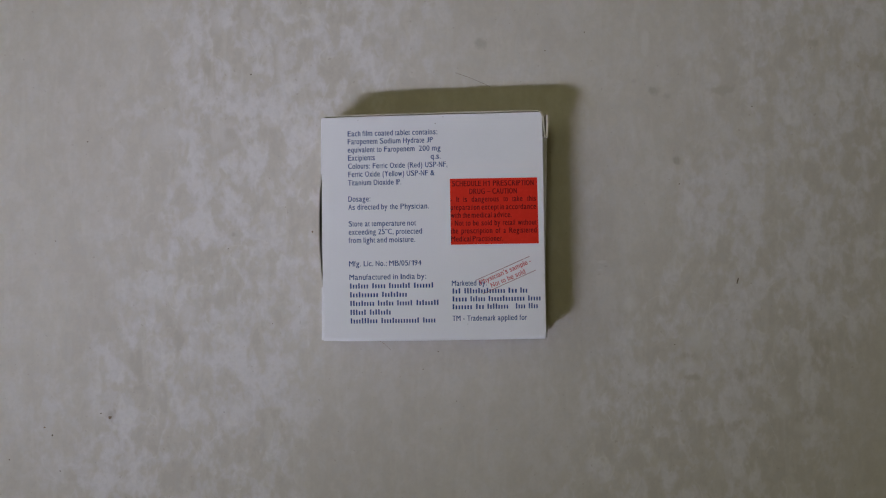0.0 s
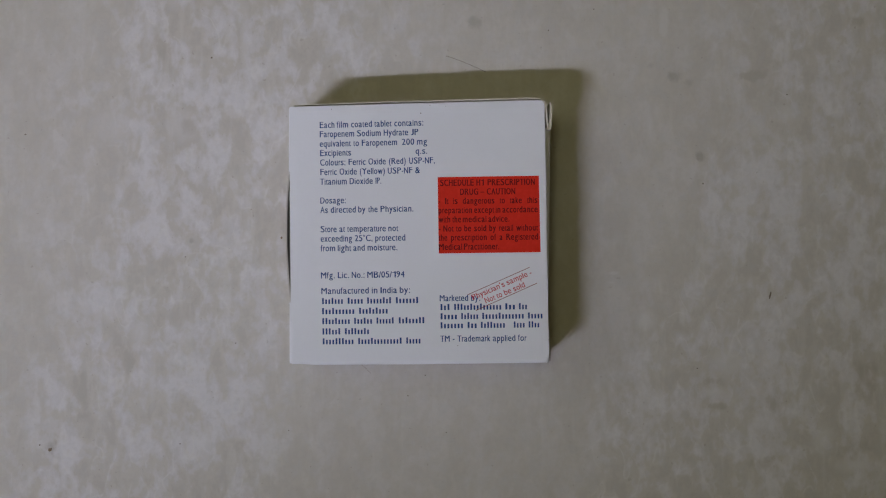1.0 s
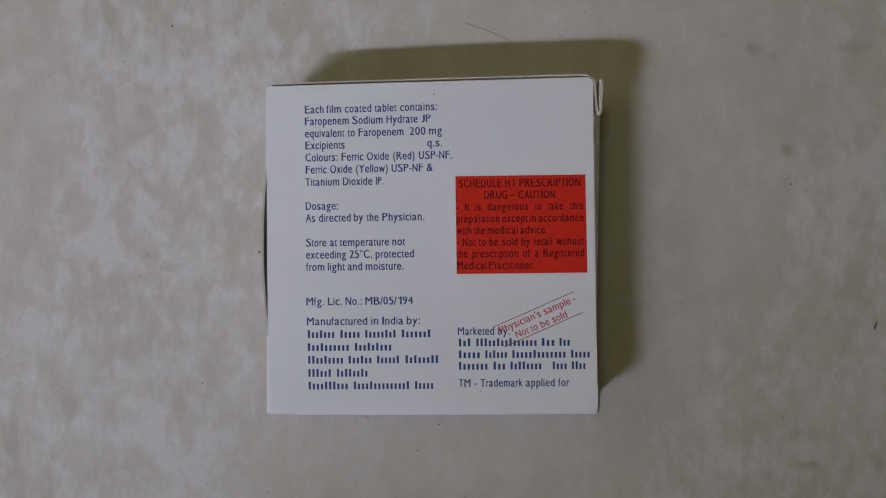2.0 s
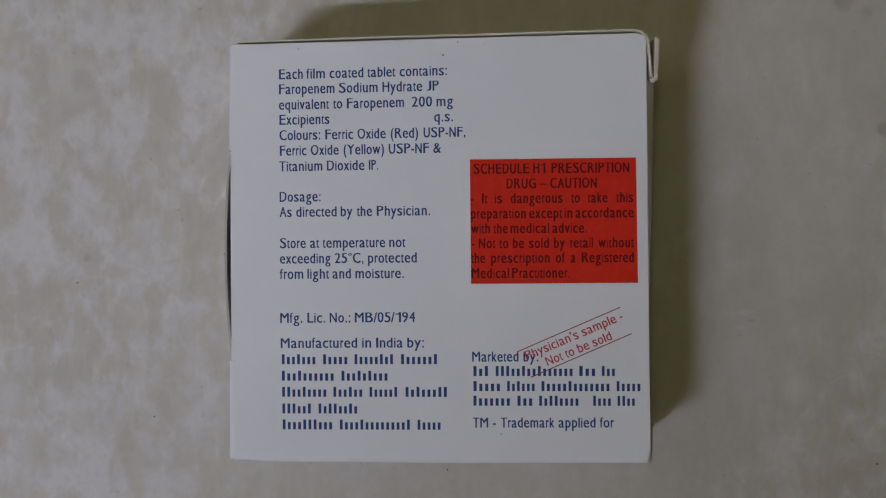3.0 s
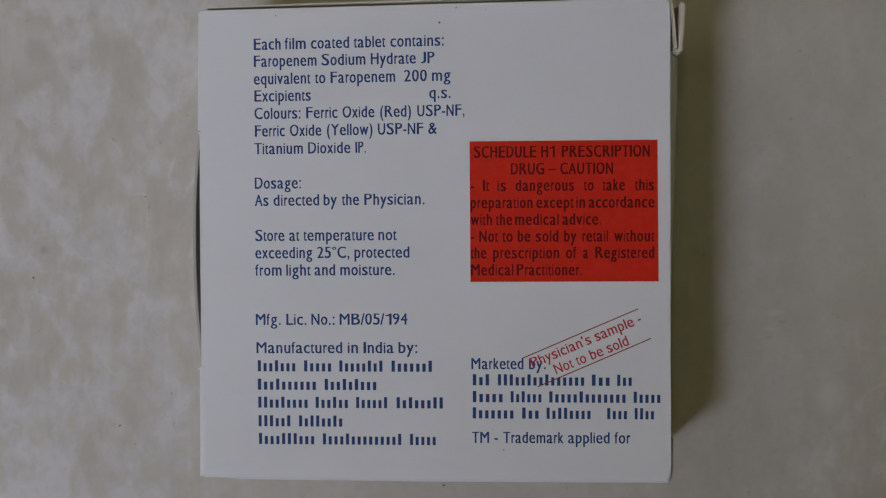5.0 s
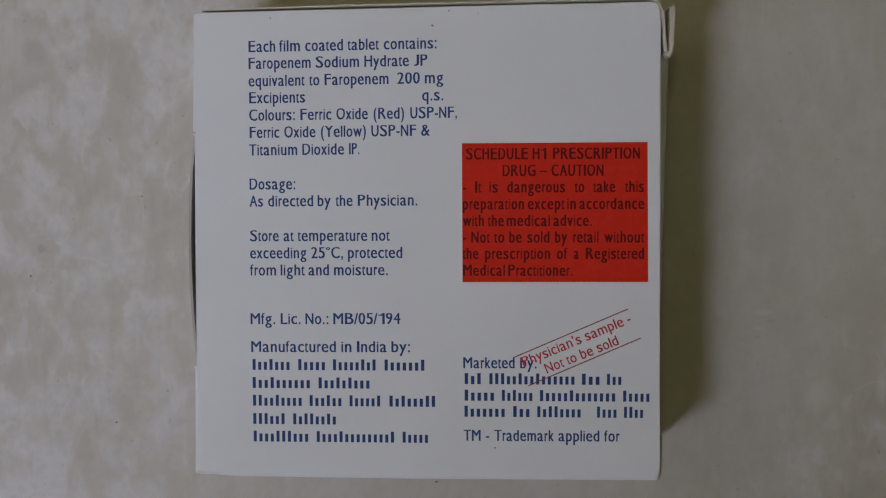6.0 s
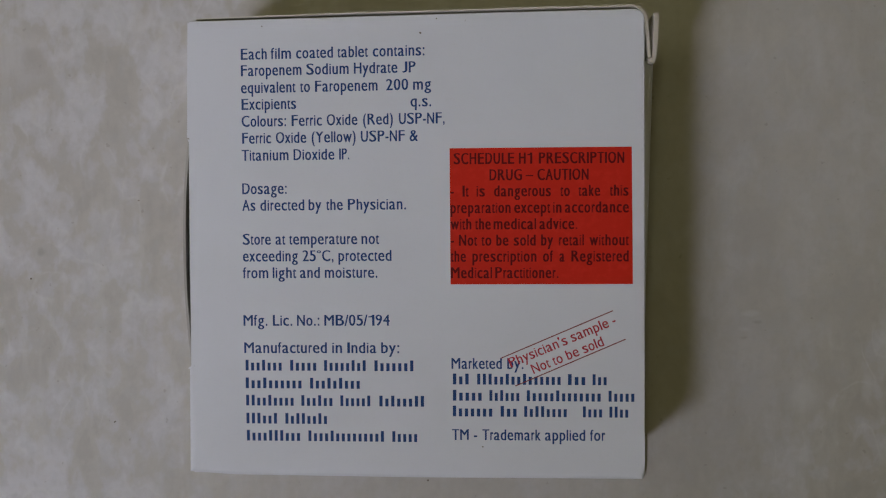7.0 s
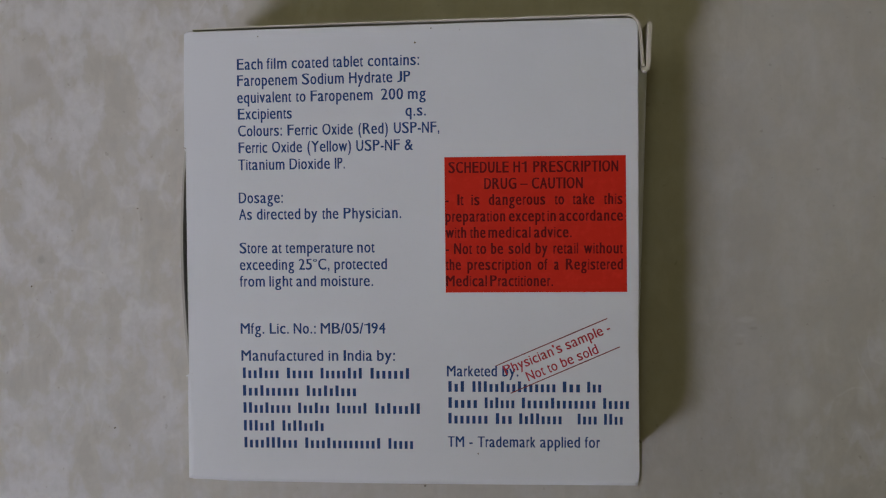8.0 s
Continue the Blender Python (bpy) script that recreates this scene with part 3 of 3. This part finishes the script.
for y, spans in (
        (-17.52, ((-24.24, -18.79), (-17.95, -13.92), (-13.17, -7.00), (-6.14, -0.35))),
        (-20.01, ((-24.27, -16.01), (-15.18, -7.84))),
        (-22.45, ((-24.23, -17.16), (-16.42, -11.70), (-10.93, -6.41), (-5.49, 1.10))),
        (-24.98, ((-24.22, -19.54), (-18.70, -12.49))),
        (-27.40, ((-24.19, -16.31), (-15.48, -4.52), (-3.70, 0.10))),
        (-19.31, ((4.73, 7.29), (8.09, 19.88), (20.50, 23.26), (23.88, 26.13))),
        (-21.57, ((4.72, 9.08), (9.79, 14.22), (14.90, 25.34), (26.05, 29.89))),
        (-23.76, ((4.71, 10.52), (11.29, 13.87), (14.55, 20.72), (22.58, 25.51), (26.19, 29.05)))):
    bar_line(spans, y, BLUE_INK)

# red caution field
bm = bmesh.new()
bm.faces.new([bm.verts.new((x * MM, y * MM, top(x * MM, y * MM) + 0.02 * MM)) for x, y in ((4.66, -5.48), (29.46, -5.44), (29.24, 13.18), (4.60, 13.16))])
part("caution_field", bm, RED_INK, panel, "red printed caution field")
for y, words in (
        (10.98, (("SCHEDULE", 5.15, 13.42), ("H1", 14.04, 15.86), ("PRESCRIPTION", 16.74, 28.24))),
        (8.74, (("DRUG", 10.04, 14.46), ("\u2013", 14.96, 15.98), ("CAUTION", 16.54, 23.46))),
        (6.56, (("-", 4.70, 5.15), ("It", 6.35, 7.20), ("is", 8.27, 9.41), ("dangerous", 10.65, 18.38), ("to", 19.64, 20.94), ("take", 22.09, 25.03), ("this", 26.31, 28.83))),
        (4.30, (("preparation", 4.70, 12.91), ("except", 13.39, 18.29), ("in", 18.66, 19.81), ("accordance", 20.26, 28.88))),
        (2.06, (("with", 4.70, 7.55), ("the", 8.06, 10.21), ("medical", 10.58, 16.37), ("advice.", 16.82, 21.94))),
        (-0.16, (("-", 4.72, 5.15), ("Not", 5.84, 8.33), ("to", 8.90, 10.29), ("be", 10.94, 12.61), ("sold", 13.32, 16.31), ("by", 17.04, 18.68), ("retail", 19.46, 22.84), ("without", 23.59, 28.88))),
        (-2.36, (("the", 4.70, 6.79), ("prescription", 7.67, 16.42), ("of", 17.29, 18.67), ("a", 19.54, 20.22), ("Registered", 21.15, 28.88))),
        (-4.62, (("Medical", 4.72, 10.36), ("Practitioner.", 10.79, 19.40)))):
    text_line(words, y, DARK_INK, lift=0.045 * MM, weight=0.055)

# slanting overprint: two lines of writing between two rules
bm = bmesh.new()
word(bm, "Physician's sample -", 12.95, 28.55, -16.95, 1.35, 0.02, 0.0, 0.05 * MM, 22.9)
part("text_line", bm, STAMP_INK, panel, "red slanting stamp lettering")
bm = bmesh.new()
word(bm, "Not to be sold", 16.05, 26.45, -17.80, 1.35, 0.02, 0.0, 0.05 * MM, 22.4)
part("text_line", bm, STAMP_INK, panel, "red slanting stamp lettering")
for x0, y0, x1, y1 in ((11.57, -15.72, 26.81, -9.13), (13.55, -19.55, 28.52, -13.04)):
    bm = bmesh.new()
    bar(bm, x0, y0, x1, y1, 0.14, 0.05 * MM)
    part("stamp_rule", bm, STAMP_LINE_INK, panel, "thin red stamp rule")


def grain_mesh(long, wide, high, seed, turn=0.0):
    rnd = random.Random(seed)
    bm = bmesh.new()
    bmesh.ops.create_icosphere(bm, subdivisions=2, radius=0.5)
    for v in bm.verts:
        k = 0.75 + 0.5 * rnd.random()
        v.co = (v.co.x * wide * k, v.co.y * long * k, max(v.co.z, -0.4) * high * k)
    low = min(v.co.z for v in bm.verts)
    bmesh.ops.translate(bm, verts=bm.verts, vec=(0, 0, -low))
    bmesh.ops.rotate(bm, verts=bm.verts, cent=(0, 0, 0), matrix=Matrix.Rotation(radians(turn), 3, "Z"))
    return bm


# tiny dark print faults on the white board
for i, (x, y, size) in enumerate(((0.68, 28.84, 0.26), (-21.16, 30.1, 0.18), (9.02, -27.97, 0.2), (2.9, 30.75, 0.17), (6.8, 30.45, 0.1))):
    bm = grain_mesh(size * MM, size * MM, 0.05 * MM, i)
    bmesh.ops.translate(bm, verts=bm.verts, vec=(x * MM, y * MM, top(x * MM, y * MM)))
    part("ink_speck", bm, DIRT, panel)

# ---- dirt on the floor ----
for i, (x, y, long, wide, turn, brown) in enumerate((
        (-54.4, 46.5, 0.6, 0.8, 20, 0), (-103.5, 27.0, 0.5, 0.8, 0, 0), (90.8, -17.5, 3.0, 0.6, -18, 0),
        (73.7, 11.9, 0.5, 0.6, 40, 0), (-44.5, 6.6, 0.28, 0.42, 0, 1), (-4.0, -42.6, 0.4, 0.5, 0, 0),
        (-63.8, -54.5, 0.45, 0.5, 0, 0), (-97.9, -55.6, 1.2, 1.5, 30, 1), (-100.6, -54.4, 0.6, 0.6, 0, 0), (-117.5, -58.3, 0.6, 0.9, 0, 1),
        (-115.2, -60.7, 0.8, 0.7, 0, 0), (-128.1, -67.8, 0.6, 0.6, 0, 0), (-113.0, -71.4, 0.5, 0.6, 0, 0), (-113.5, -2.6, 0.4, 0.6, 0, 0),
        (33.9, 52.5, 0.5, 0.5, 0, 0), (45.8, 57.9, 0.6, 0.4, 0, 0), (95.9, 34.9, 0.5, 0.5, 0, 0),
        (71.6, -36.3, 0.5, 0.5, 0, 0), (5.9, -52.3, 0.4, 0.4, 0, 0), (0.6, -37.3, 0.45, 0.5, 0, 0), (-35.3, -51.3, 0.4, 0.4, 0, 0),
        (-48.9, -28.3, 0.35, 0.55, 35, 0), (-61.9, -5.6, 0.4, 0.5, 0, 0), (-36.6, -0.9, 1.0, 0.7, 0, 1))):
    speck = part("dirt_speck", grain_mesh(long * 0.68 * MM, wide * 0.68 * MM, min(long, wide) * 0.35 * MM, 10 + i, turn), RUST_DIRT if brown else DIRT)
    speck.location = (x * MM, y * MM, 0)
    tagged(speck, "tiny brown crumb of dirt on the stone floor" if brown else "tiny dark speck of dirt on the stone floor", "dirt", "dirt specks on the floor")


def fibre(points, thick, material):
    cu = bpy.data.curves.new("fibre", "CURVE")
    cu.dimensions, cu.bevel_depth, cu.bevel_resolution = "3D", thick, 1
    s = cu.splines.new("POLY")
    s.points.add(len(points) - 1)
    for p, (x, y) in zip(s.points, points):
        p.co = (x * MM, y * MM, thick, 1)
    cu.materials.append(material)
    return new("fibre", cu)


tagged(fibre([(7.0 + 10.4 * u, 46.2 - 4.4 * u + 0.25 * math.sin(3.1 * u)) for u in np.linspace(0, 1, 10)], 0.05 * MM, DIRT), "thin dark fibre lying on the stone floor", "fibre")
tagged(fibre([(-17.6 + 4.0 * u, -33.6 - 3.1 * u + 0.4 * math.sin(3.1 * u)) for u in np.linspace(0, 1, 8)], 0.03 * MM, RUST_DIRT), "short thin dark fibre on the stone floor", "fibre")
